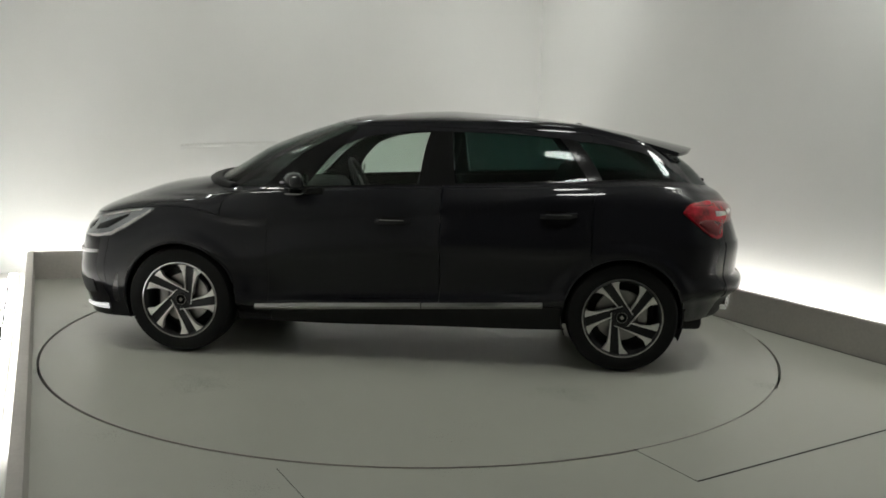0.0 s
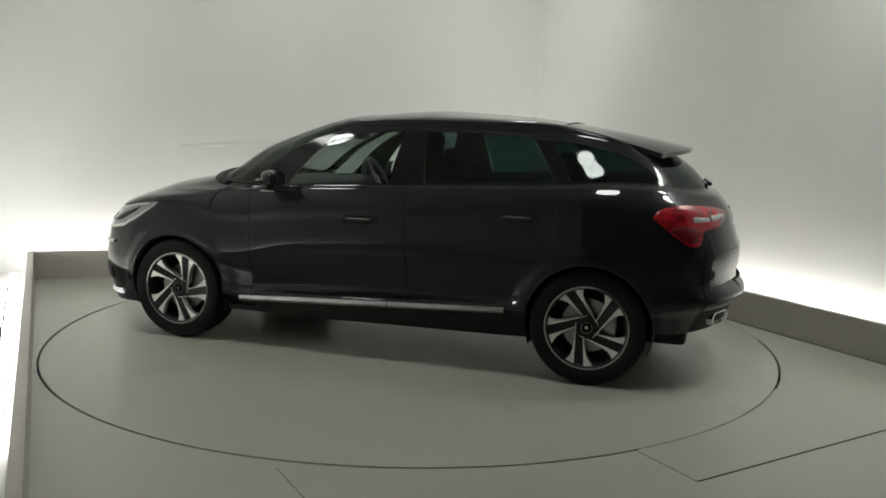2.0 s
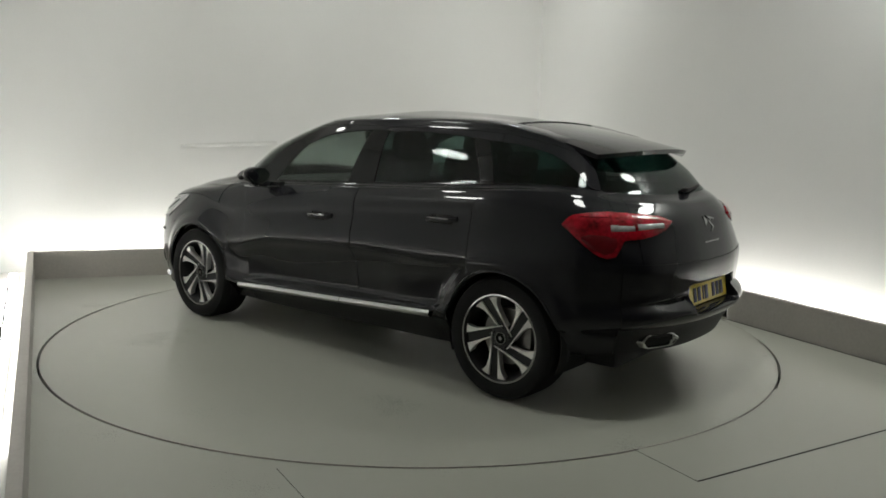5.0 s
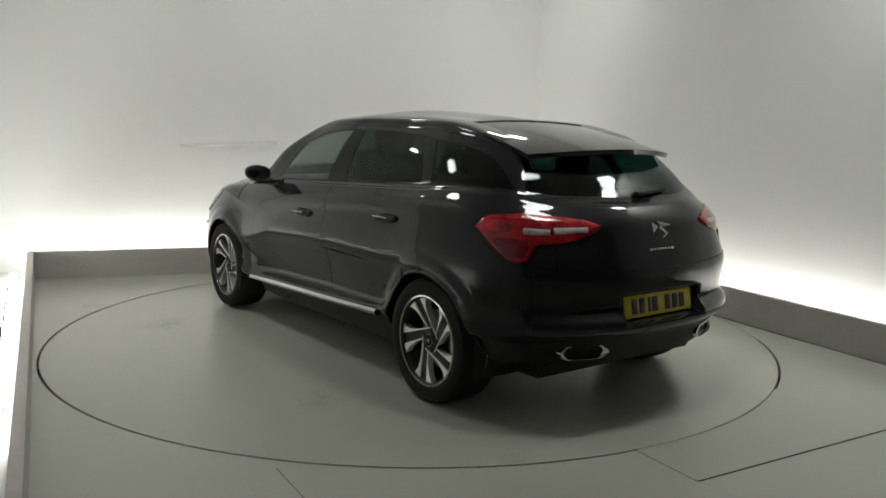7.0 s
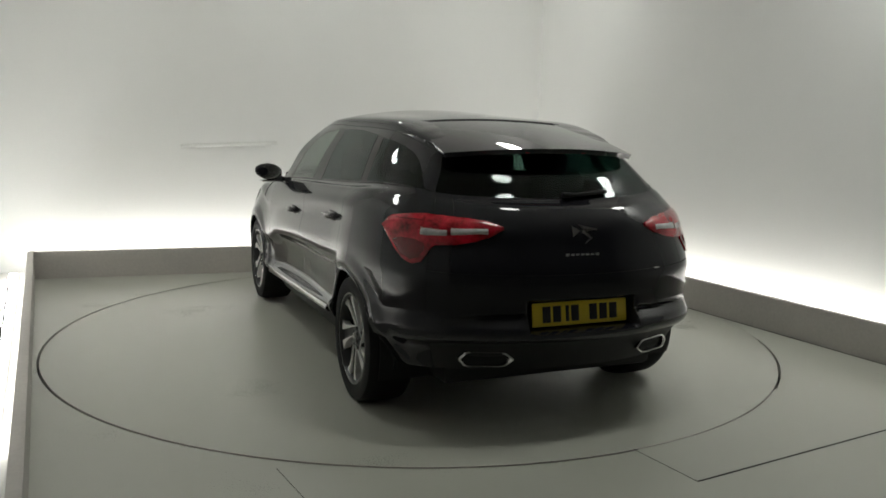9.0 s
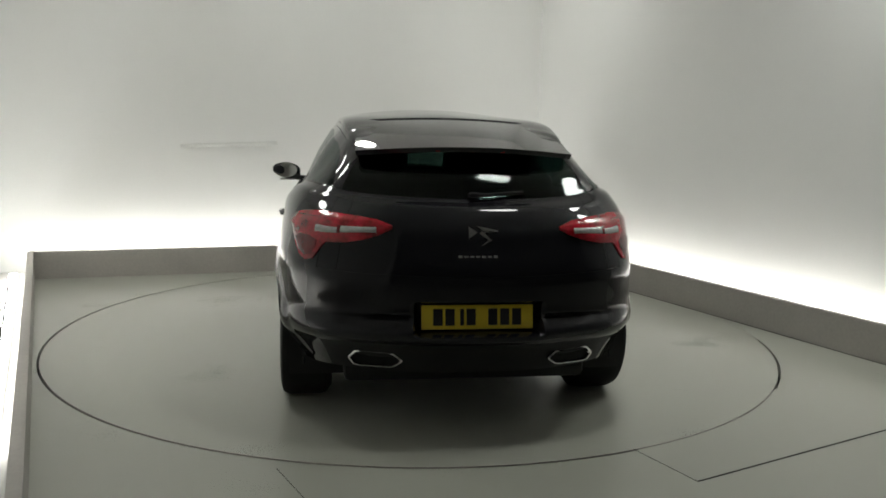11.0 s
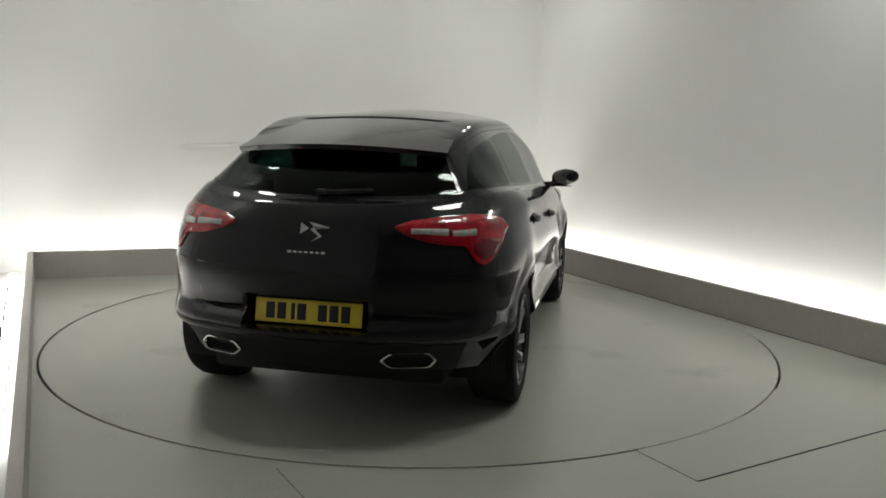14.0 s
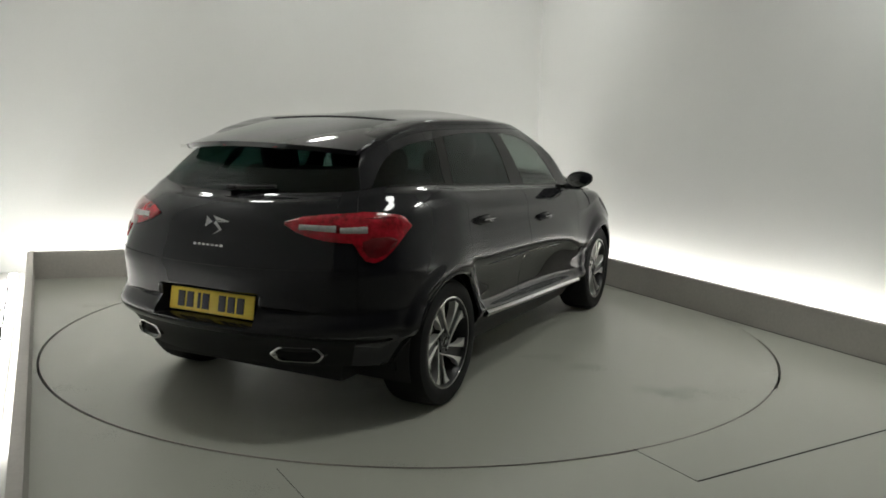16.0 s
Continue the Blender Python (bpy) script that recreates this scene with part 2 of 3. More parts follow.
def trough_dark_line():
    """A dark bar added for the dark gap line in the trough behind the kerb."""
    a, b = Vector((-3.50, 1.287, 0.078)), Vector((-2.50, -0.896, 0.078))
    points = [a.lerp(b, k / 12) + Vector((0.004 * math.sin(k * 1.7), 0, 0)) for k in range(13)]
    cable = solid("cable", tube(points, 0.008, 8), M_SEAM)
    tagged(cable, "thin dark bar added for the dark line in the trough", "cable")


trough_dark_line()

# ---- turntable ----
turntable = tagged(new("turntable"), "round grey resin-topped car turntable flush with the floor", "turntable")
part("disc", lathe([(0.001, 0.0), (0.8, 0.0), (1.6, 0.0), (RADIUS - 0.004, 0.0), (RADIUS, -0.004), (RADIUS, -0.05), (0.001, -0.05)], 180, axis="Z"), M_FLOOR, turntable)
part("edge_trim", lathe([(RADIUS - 0.004, 0.0008), (RADIUS + 0.001, 0.0004), (RADIUS + 0.001, -0.05)], 180, axis="Z"), M_KERB, turntable, "grey edge trim")

# ---- the car: x to its front, y to its left, origin between the axles on the ground ----
AXLE, HUB_Y, HUB_Z, TYRE = 1.3635, 0.885, 0.334, 0.334


def crest(x):
    """Height of the roof along its middle."""
    return 1.548 - 0.105 * (x + 0.28) ** 2 - 0.012 * max(0.0, x + 0.28) ** 2 + 0.010 * max(0.0, -x - 0.28) ** 3


RINGS = []


def ring(*pts):
    """One line round half the body, from the middle of the front to the middle of the rear."""
    RINGS.append([Vector(p) for p in pts])


# underside edge
ring((2.21, 0, .185), (2.185, .36, .185), (2.03, .68, .19), (1.77, .83, .20), (1.36, .83, .21), (.95, .80, .21), (.5, .79, .20),
     (-.2, .79, .21), (-.95, .79, .22), (-1.36, .83, .26), (-1.72, .77, .29), (-1.95, .60, .31), (-2.07, .32, .31), (-2.10, 0, .31))
# sill and bumper lower line
ring((2.26, 0, .30), (2.23, .36, .30), (2.05, .70, .30), (1.77, .86, .33), (1.36, .893, .36), (.95, .882, .31), (.5, .890, .335),
     (-.2, .896, .365), (-.95, .898, .40), (-1.36, .908, .42), (-1.76, .855, .45), (-2.04, .675, .475), (-2.175, .34, .48), (-2.205, 0, .48))
# hollow of the doors
ring((2.29, 0, .48), (2.26, .36, .48), (2.08, .72, .48), (1.79, .87, .52), (1.36, .910, .57), (.95, .880, .415), (.5, .838, .425),
     (-.2, .840, .452), (-.95, .884, .490), (-1.36, .920, .62), (-1.77, .862, .60), (-2.022, .668, .60), (-2.142, .34, .60), (-2.167, 0, .60))
# widest line
ring((2.27, 0, .65), (2.235, .37, .66), (2.04, .72, .68), (1.76, .865, .70), (1.36, .916, .715), (.95, .900, .575), (.5, .910, .655),
     (-.2, .916, .695), (-.95, .919, .70), (-1.36, .930, .755), (-1.77, .865, .76), (-2.03, .672, .745), (-2.145, .34, .735), (-2.17, 0, .73))
# shoulder and front edge of the bonnet
ring((2.20, 0, .79), (2.15, .36, .81), (1.95, .68, .84), (1.68, .805, .885), (1.34, .872, .905), (.95, .890, .842), (.5, .892, .885),
     (-.2, .895, .942), (-.95, .895, .992), (-1.36, .893, 1.005), (-1.74, .82, .985), (-1.97, .64, .955), (-2.085, .34, .945), (-2.11, 0, .94))
# under the windows
ring((1.78, 0, .998), (1.74, .34, .992), (1.63, .60, .978), (1.45, .73, .978), (1.22, .795, .985), (.93, .835, 1.005), (.5, .845, 1.03),
     (-.2, .85, 1.06), (-1.0, .85, 1.09), (-1.40, .835, 1.11), (-1.69, .76, 1.10), (-1.88, .59, 1.07), (-2.01, .33, 1.06), (-2.04, 0, 1.055))
# window sills
ring((1.30, 0, 1.103), (1.28, .33, 1.096), (1.20, .58, 1.075), (1.09, .69, 1.05), (.95, .755, 1.045), (.72, .785, 1.052), (.45, .795, 1.065),
     (-.2, .803, 1.095), (-1.06, .796, 1.135), (-1.42, .765, 1.152), (-1.68, .695, 1.148), (-1.81, .57, 1.125), (-1.93, .32, 1.112), (-1.96, 0, 1.106))
# middle of the windows
ring((.91, 0, 1.315), (.90, .31, 1.308), (.85, .53, 1.288), (.77, .63, 1.272), (.68, .685, 1.266), (.50, .70, 1.265), (.27, .71, 1.27),
     (-.24, .713, 1.28), (-1.06, .703, 1.29), (-1.42, .665, 1.262), (-1.64, .615, 1.235), (-1.735, .53, 1.22), (-1.82, .31, 1.225), (-1.845, 0, 1.228))
# roof rail
ring((.45, 0, 1.477), (.445, .28, 1.471), (.42, .45, 1.457), (.385, .53, 1.445), (.33, .575, 1.438), (.22, .595, 1.437), (.05, .604, 1.440),
     (-.28, .61, 1.437), (-1.05, .603, 1.418), (-1.40, .58, 1.370), (-1.56, .547, 1.330), (-1.62, .48, 1.318), (-1.67, .28, 1.330), (-1.685, 0, 1.335))
# roof edge
ring((.25, 0, 1.517), (.24, .24, 1.512), (.22, .40, 1.499), (.20, .47, 1.490), (.16, .505, 1.487), (.08, .525, 1.488), (-.06, .54, 1.491),
     (-.32, .55, 1.495), (-1.0, .55, 1.480), (-1.32, .53, 1.428), (-1.44, .50, 1.398), (-1.49, .43, 1.392), (-1.51, .25, 1.400), (-1.52, 0, 1.402))
RINGS.append([Vector((p.x * 0.86 - 0.06, p.y * 0.5, crest(p.x * 0.86 - 0.06) - 0.012)) for p in RINGS[-1]])
RINGS.append([Vector((p.x * 0.74 - 0.12, 0, crest(p.x * 0.74 - 0.12))) for p in RINGS[-2]])


def under(row, low, down, inward, cols):
    """A line close below another, drawn in along some columns, so that the edge between them is crisp there."""
    made = []
    for k, (p, q) in enumerate(zip(row, low)):
        r = p.lerp(q, down / (p.z - q.z))
        w = inward if cols[0] <= k <= cols[1] else 0.0
        made.append(Vector((r.x - w * (1 if p.x > 1.9 else -1 if p.x < -1.9 else 0), r.y - w * (p.y > 0.3), r.z)))
    return made


RINGS.insert(4, under(RINGS[4], RINGS[3], 0.022, 0.0025, (4, 8)))
RINGS.insert(3, under(RINGS[3], RINGS[2], 0.026, 0.012, (5, 8)))
RINGS.insert(1, under(RINGS[1], RINGS[0], 0.030, 0.008, (5, 13)))
KNOTS = [0, 0.8, 1, 2, 2.86, 3, 3.88, 4, 5, 6, 7, 8, 9, 10, 11]
NU, NV = 13, 11


def cubic(a, b, c, d, t):
    return 0.5 * (2 * b + (c - a) * t + (2 * a - 5 * b + 4 * c - d) * t * t + (3 * b - a - 3 * c + d) * t ** 3)


def along(row, u):
    flip = lambda p: Vector((p.x, -p.y, p.z))
    i = min(int(u), NU - 1)
    get = lambda k: flip(row[1]) if k < 0 else flip(row[NU - 1]) if k > NU else row[k]
    return cubic(get(i - 1), get(i), get(i + 1), get(i + 2), u - i)


def ease(a, b, x):
    t = min(1.0, max(0.0, (x - a) / (b - a)))
    return t * t * (3 - 2 * t)


def skin(u, v, side=1, out=0.0):
    """The body's surface: u round the car, v from sill to roof; out: metres outside it."""
    v = min(max(v, 0.0), NV)
    j = max(k for k in range(len(KNOTS) - 1) if KNOTS[k] <= v)
    p = {k: along(RINGS[k], u) for k in (j - 1, j, j + 1, j + 2) if 0 <= k < len(KNOTS)}
    h = KNOTS[j + 1] - KNOTS[j]

    def slope(k):
        if k == 0:
            return (p[1] - p[0]) / (KNOTS[1] - KNOTS[0])
        if k == len(KNOTS) - 1:
            return Vector((0, p[k].y - p[k - 1].y, 0))
        a, b = KNOTS[k] - KNOTS[k - 1], KNOTS[k + 1] - KNOTS[k]
        return ((p[k + 1] - p[k]) / b * a + (p[k] - p[k - 1]) / a * b) / (a + b)

    t = (v - KNOTS[j]) / h
    q = ((2 * t ** 3 - 3 * t * t + 1) * p[j] + (t ** 3 - 2 * t * t + t) * h * slope(j)
         + (3 * t * t - 2 * t ** 3) * p[j + 1] + (t ** 3 - t * t) * h * slope(j + 1))
    if q.y > 0.7 and v < 4.6:
        # flared edges round the wheel openings
        d = math.hypot(abs(q.x) - AXLE, q.z - HUB_Z)
        q.y += 0.016 * (1 - ease(0.395, 0.465, d)) * ease(0.25, 0.40, q.z)
    if q.x < -2.0 and v < 3:
        # hollow for the number plate
        q.x += 0.085 * (1 - ease(0.272, 0.305, abs(q.y))) * ease(0.50, 0.52, q.z) * (1 - ease(0.638, 0.66, q.z))
    if q.x < -1.75 and v < 3 and 0.28 < q.y < 0.78:
        # wedge-shaped tuck in the bumper beside the number plate
        f = (q.y - 0.30) / 0.45
        top, low = 0.606 - 0.016 * f, 0.526 + 0.024 * f
        if low < q.z < top:
            deep = 0.036 * ease(0.295, 0.325, q.y) * (1 - ease(0.45, 0.78, q.y)) * ((q.z - low) / (top - low)) ** 1.1 * ease(0, 0.024, top - q.z)
            q.x, q.y = q.x + deep * 0.95, q.y - deep * 0.3
    if out:
        q = q + out * skin_normal(u, v)
    return Vector((q.x, q.y * side, q.z))


def skin_normal(u, v):
    e = 0.02
    du = skin(min(u + e, NU), v) - skin(max(u - e, 0), v)
    dv = skin(u, min(v + e, NV)) - skin(u, max(v - e, 0))
    n = dv.cross(du)
    n.normalize()
    c = skin(u, v) - Vector((-0.2, 0, 0.7))
    return n if n.dot(c) > 0 else -n


def grid(bm, place, us, vs):
    vv = [[bm.verts.new(place(u, v)) for u in us] for v in vs]
    for a, b in zip(vv, vv[1:]):
        for k in range(len(us) - 1):
            bm.faces.new((a[k], a[k + 1], b[k + 1], b[k]))
    return vv


def steps(a, b, size):
    n = max(1, round((b - a) / size))
    return [a + (b - a) * k / n for k in range(n + 1)]


def arch(bm, r):
    """Cuts the wheel openings and pulls the edge on to the circle."""
    for ax in (AXLE, -AXLE):
        d = lambda p: math.hypot(p.x - ax, p.z - HUB_Z - 0.005)
        gone = [f for f in bm.faces if d(f.calc_center_median()) < r]
        if not gone:
            continue
        bmesh.ops.delete(bm, geom=gone, context="FACES")
        for v in bm.verts:
            if v.is_boundary and 0.7 * r < d(v.co) < r + 0.045 and v.co.z > 0.23:
                k = r / d(v.co)
                v.co.x, v.co.z = ax + (v.co.x - ax) * k, HUB_Z + 0.005 + (v.co.z - HUB_Z - 0.005) * k


def shell(bm, t=0.008, centre=(-0.2, 0, 0.7)):
    """Gives an open sheet thickness to the inside, with edges of its own."""
    c = Vector(centre)
    bmesh.ops.recalc_face_normals(bm, faces=bm.faces)
    if sum(f.normal.dot(f.calc_center_median() - c) * f.calc_area() for f in bm.faces) < 0:
        bmesh.ops.reverse_faces(bm, faces=bm.faces)
    bm.normal_update()
    inner = {v: bm.verts.new(v.co - v.normal * t) for v in list(bm.verts)}
    for f in list(bm.faces):
        rim = [(l.vert, l.link_loop_next.vert) for l in f.loops if l.edge.is_boundary]
        bm.faces.new([inner[v] for v in reversed(f.verts)])
        for a, b in rim:
            bm.faces.new((b, a, inner[a], inner[b]))
    return bm


def panel(name, u0, u1, v0, v1, mat, label="", both=False, cut=False, fine=0.08, gap=0.0035, out=0.0, thick=0.008):
    """A body panel: part of the skin with thickness; both: across the middle of the car, else one for each side."""
    us, vs = steps(u0 + (gap if u0 > 0 else 0), u1 - (gap if u1 < NU else 0), fine), steps(v0 + gap, v1 - (gap if v1 < NV else 0), fine)
    vs = sorted([v for v in vs if min(abs(v - k) for k in KNOTS) > 0.025 or v in (vs[0], vs[-1])] + [k for k in KNOTS if v0 + 0.01 < k < v1 - 0.01])
    made = []
    for side in ((1,) if both else (1, -1)):
        bm = bmesh.new()
        grid(bm, lambda u, v: skin(u, v, side, out), us, vs)
        if both:
            grid(bm, lambda u, v: skin(u, v, -1, out), us, vs)
            bmesh.ops.remove_doubles(bm, verts=bm.verts, dist=0.0004)
        if cut:
            arch(bm, 0.362)
        for f in list(bm.faces):
            if f.calc_area() < 1e-9:
                bm.faces.remove(f)
        if thick:
            shell(bm, thick)
        made.append(part(name, bm, mat, car, label))
    return made


car = tagged(new("car"), "glossy black five-door hatchback with diamond-cut alloy wheels", "car")

panel("bonnet", 0, 4.62, 4.05, 6, M_PAINT, both=True, gap=0.016, out=0.003)
panel("front_bumper", 0, 2.75, 0, 4.05, M_PAINT, both=True)
panel("front_fender", 2.75, 5.35, 0, 4.05, M_PAINT, cut=True, fine=0.05)
panel("scuttle_panel", 4.62, 5.35, 4.05, 6, M_PAINT)
panel("front_door", 5.35, 7.08, 0.85, 6, M_PAINT)
panel("rear_door", 7.08, 8.45, 0.85, 6, M_PAINT, cut=True, fine=0.05)
panel("sill", 5.35, 8.45, 0, 0.85, M_TRIM, "matt black sill", cut=True, fine=0.05)
panel("rear_quarter", 8.45, 10.75, 0, 6, M_PAINT, cut=True, fine=0.05)
panel("tailgate_corner", 10.75, 11.1, 3.2, 6, M_PAINT)
panel("rear_bumper", 10.75, 13, 0.9, 3.2, M_PAINT, both=True, fine=0.035, out=0.004)
panel("rear_valance", 10.75, 13, 0, 0.9, M_TRIM, "matt black lower bumper", both=True, fine=0.06)
panel("tailgate", 11.1, 13, 3.2, 6, M_PAINT, both=True)
panel("roof", 0, 13, 8.32, NV, M_PAINT, both=True, fine=0.1, gap=0.012)
panel("roof_edge", 0, 13, 8, 8.32, M_PAINT, both=True, gap=0.012)
panel("windscreen", 0, 2.92, 6, 8, M_SCREEN, both=True, thick=0.004)
panel("windscreen_pillar", 2.92, 3.5, 6, 8, M_GLOSS)
panel("quarter_light", 3.5, 4.38, 6, 8, M_SCREEN, thick=0.004)

# upper edge of the side windows: v at each u
WINDOW_TOP = [(4.38, 7.97), (4.9, 7.75), (5.30, 7.25), (5.42, 7.40), (5.7, 7.56), (6.07, 7.67), (6.8, 7.79), (7.45, 7.82), (7.87, 7.68),
              (8.04, 7.60), (8.7, 7.60), (9.2, 7.50), (9.6, 7.28), (9.9, 6.92), (10.2, 6.42), (10.38, 6.08), (10.72, 6.02)]


def table(rows, u):
    """A value read off a table of (u, value) rows."""
    for (a, p), (b, q) in zip(rows, rows[1:]):
        if a <= u <= b:
            return p + (q - p) * (u - a) / (b - a)
    return rows[0][1] if u < rows[0][0] else rows[-1][1]


def strip(name, start, end, mat, label="", thick=0.004, out=0.0):
    """A pane or pillar between two slanting edges, each (u at the sill, u at the top), one for each side."""
    for side in (1, -1):
        def place(f, k):
            u = (start[0] + (start[1] - start[0]) * k) * (1 - f) + (end[0] + (end[1] - end[0]) * k) * f
            return skin(u, 6.004 + (table(WINDOW_TOP, u) - 6.012) * k, side, out)
        bm = bmesh.new()
        grid(bm, place, steps(0, 1, 1 / 34), steps(0, 1, 1 / 22))
        part(name, shell(bm, thick), mat, car, label)


def upper_frame(name, u0, u1, mat, label=""):
    """The body above the side windows, up to the roof edge."""
    for side in (1, -1):
        bm = bmesh.new()
        grid(bm, lambda u, k: skin(u, table(WINDOW_TOP, u) + (7.992 - table(WINDOW_TOP, u)) * k, side), steps(u0, u1, 0.04), steps(0, 1, 0.125))
        part(name, shell(bm, 0.010), mat, car, label)


strip("door_pillar", (4.39, 4.39), (5.55, 5.30), M_GLOSS, thick=0.010)
strip("front_window", (5.57, 5.32), (6.88, 6.78), M_GLASS)
strip("middle_pillar", (6.89, 6.79), (7.17, 7.05), M_GLOSS, thick=0.010)
strip("rear_window", (7.18, 7.06), (8.13, 7.85), M_TINT)
strip("rear_pillar", (8.14, 7.86), (8.33, 8.03), M_GLOSS, thick=0.010)
strip("quarter_window", (8.34, 8.04), (10.38, 10.38), M_TINT)
upper_frame("window_frame", 4.39, 8.2, M_PAINT)
upper_frame("tail_pillar", 8.21, 10.715, M_PAINT)
panel("rear_screen", 10.72, 13, 6, 8, M_TINT, both=True, thick=0.004)


def lens(name, us, low, high, mat, parent, out, side, depth=0.012, label="", rows=8):
    """A lamp lens that follows the skin; low and high give its edges (v at each u)."""
    bm = bmesh.new()
    lay = []
    for o in (out, out - depth):
        lay.append(grid(bm, lambda u, k: skin(u, table(low, u) + (table(high, u) - table(low, u)) * k, side, o * (1 if o < out else (0.55 + 0.45 * min(1, 4 * k, 4 * (1 - k))))), us, steps(0, 1, 1 / rows)))
    a, b = lay
    edge = lambda g: g[0] + [r[-1] for r in g[1:]] + g[-1][-2::-1] + [r[0] for r in g[-2:0:-1]]
    ea, eb = edge(a), edge(b)
    for k in range(len(ea)):
        bm.faces.new((ea[k], ea[(k + 1) % len(ea)], eb[(k + 1) % len(ea)], eb[k]))
    return part(name, bm, mat, parent, label)


def tail_lamp(side):
    us = steps(9.84, 11.84, 0.04)
    low = [(9.84, 3.87), (10.0, 3.68), (10.16, 3.50), (10.34, 3.34), (10.5, 3.28), (10.64, 3.34), (10.72, 3.48), (10.82, 3.70), (11.16, 3.76), (11.44, 3.86), (11.66, 3.99), (11.84, 4.18)]
    high = [(9.84, 3.93), (9.92, 4.12), (10.01, 4.23), (10.3, 4.38), (10.63, 4.52), (11.0, 4.54), (11.31, 4.53), (11.6, 4.46), (11.84, 4.28)]
    lamp = lens("tail_lamp", us, low, high, M_RED, car, 0.012, side, label="red lens tail lamp wrapping the rear corner")
    for a, b, p, q in ((10.60, 11.03, 3.84, 3.92), (11.09, 11.62, 3.93, 4.03)):
        lens("reversing_lens", steps(a, b, 0.04), [(a, p), (b, q)], [(a, p + 0.25), (b, q + 0.19)], M_WHITE_LENS, lamp, 0.0155, side, 0.006, "clear reversing lens", 3)
    lens("lens_divider", steps(11.03, 11.09, 0.03), [(11.03, 3.90), (11.09, 3.92)], [(11.03, 4.2), (11.09, 4.2)], M_RED_DARK, lamp, 0.0158, side, 0.006, "dark red lens divider", 3)
    lens("inner_lens", steps(10.12, 10.68, 0.04), [(10.12, 3.60), (10.3, 3.42), (10.48, 3.36), (10.6, 3.42), (10.68, 3.54)], [(10.12, 3.66), (10.25, 3.78), (10.5, 3.82), (10.68, 3.74)], M_RED_DARK, lamp, 0.0150, side, 0.006, "darker red rounded lower lens", 5)
    lens("upper_strip", steps(10.1, 11.7, 0.05), [(10.1, 4.16), (10.6, 4.24), (11.7, 4.28)], [(10.1, 4.19), (10.6, 4.28), (11.7, 4.31)], M_RED_DARK, lamp, 0.0145, side, 0.004, "dark red rib", 1)


def head_lamp(side):
    us = steps(1.5, 3.46, 0.04)
    low = [(1.5, 3.5), (1.7, 3.25), (1.9, 3.12), (2.4, 3.06), (2.8, 3.10), (3.05, 3.35), (3.46, 3.93)]
    high = [(1.5, 3.7), (1.9, 3.93), (2.4, 4.0), (3.3, 4.02), (3.46, 3.99)]
    lamp = lens("headlamp", us, low, high, M_BEAM, car, 0.006, side, label="clear headlamp with a bright reflector")
    lens("projector", steps(1.72, 2.0, 0.04), [(1.72, 3.42), (2.0, 3.32)], [(1.72, 3.72), (2.0, 3.80)], M_GLOSS, lamp, 0.010, side, 0.006, "dark projector lens", 3)
    lens("light_guide", steps(2.0, 3.40, 0.04), [(2.0, 3.09), (2.4, 3.08), (2.8, 3.13), (3.05, 3.38), (3.40, 3.88)], [(2.0, 3.17), (2.4, 3.17), (2.76, 3.24), (3.0, 3.50), (3.40, 3.97)], M_WHITE_LENS, lamp, 0.011, side, 0.005, "pale light guide", 2)
    lens("dark_insert", steps(2.25, 2.95, 0.04), [(2.25, 3.32), (2.6, 3.34), (2.95, 3.72)], [(2.25, 3.60), (2.6, 3.74), (2.95, 3.86)], M_GLOSS, lamp, 0.009, side, 0.006, "dark projector surround", 3)
    lens("upper_guide", steps(2.1, 3.2, 0.04), [(2.1, 3.86), (3.2, 3.93)], [(2.1, 3.94), (3.2, 3.98)], M_WHITE_LENS, lamp, 0.0095, side, 0.005, "pale upper light guide", 2)


def chrome_side(side):
    """The bright strip along the door sills, in two lengths."""
    for x0, x1 in ((0.885, -0.15), (-0.155, -0.885)):
        bm = bmesh.new()
        rows = []
        for x in steps(x1, x0, 0.05):
            f = (0.885 - x) / 1.77
            z0, z1 = 0.292 + 0.082 * f, 0.345 + 0.072 * f
            y = 0.882 + 0.012 * f
            rows.append([bm.verts.new((x, side * (y + o), z)) for o, z in ((-0.02, z0), (0.008, z0), (0.022, z0 + 0.014), (0.023, z0 + 0.024), (0.010, z1), (-0.02, z1))])
        for a, b in zip(rows, rows[1:]):
            for k in range(6):
                bm.faces.new((a[k], a[(k + 1) % 6], b[(k + 1) % 6], b[k]))
        bm.faces.new(rows[0]), bm.faces.new(rows[-1][::-1])
        part("sill_strip", bm, M_SATIN, car, "brushed chrome sill strip")


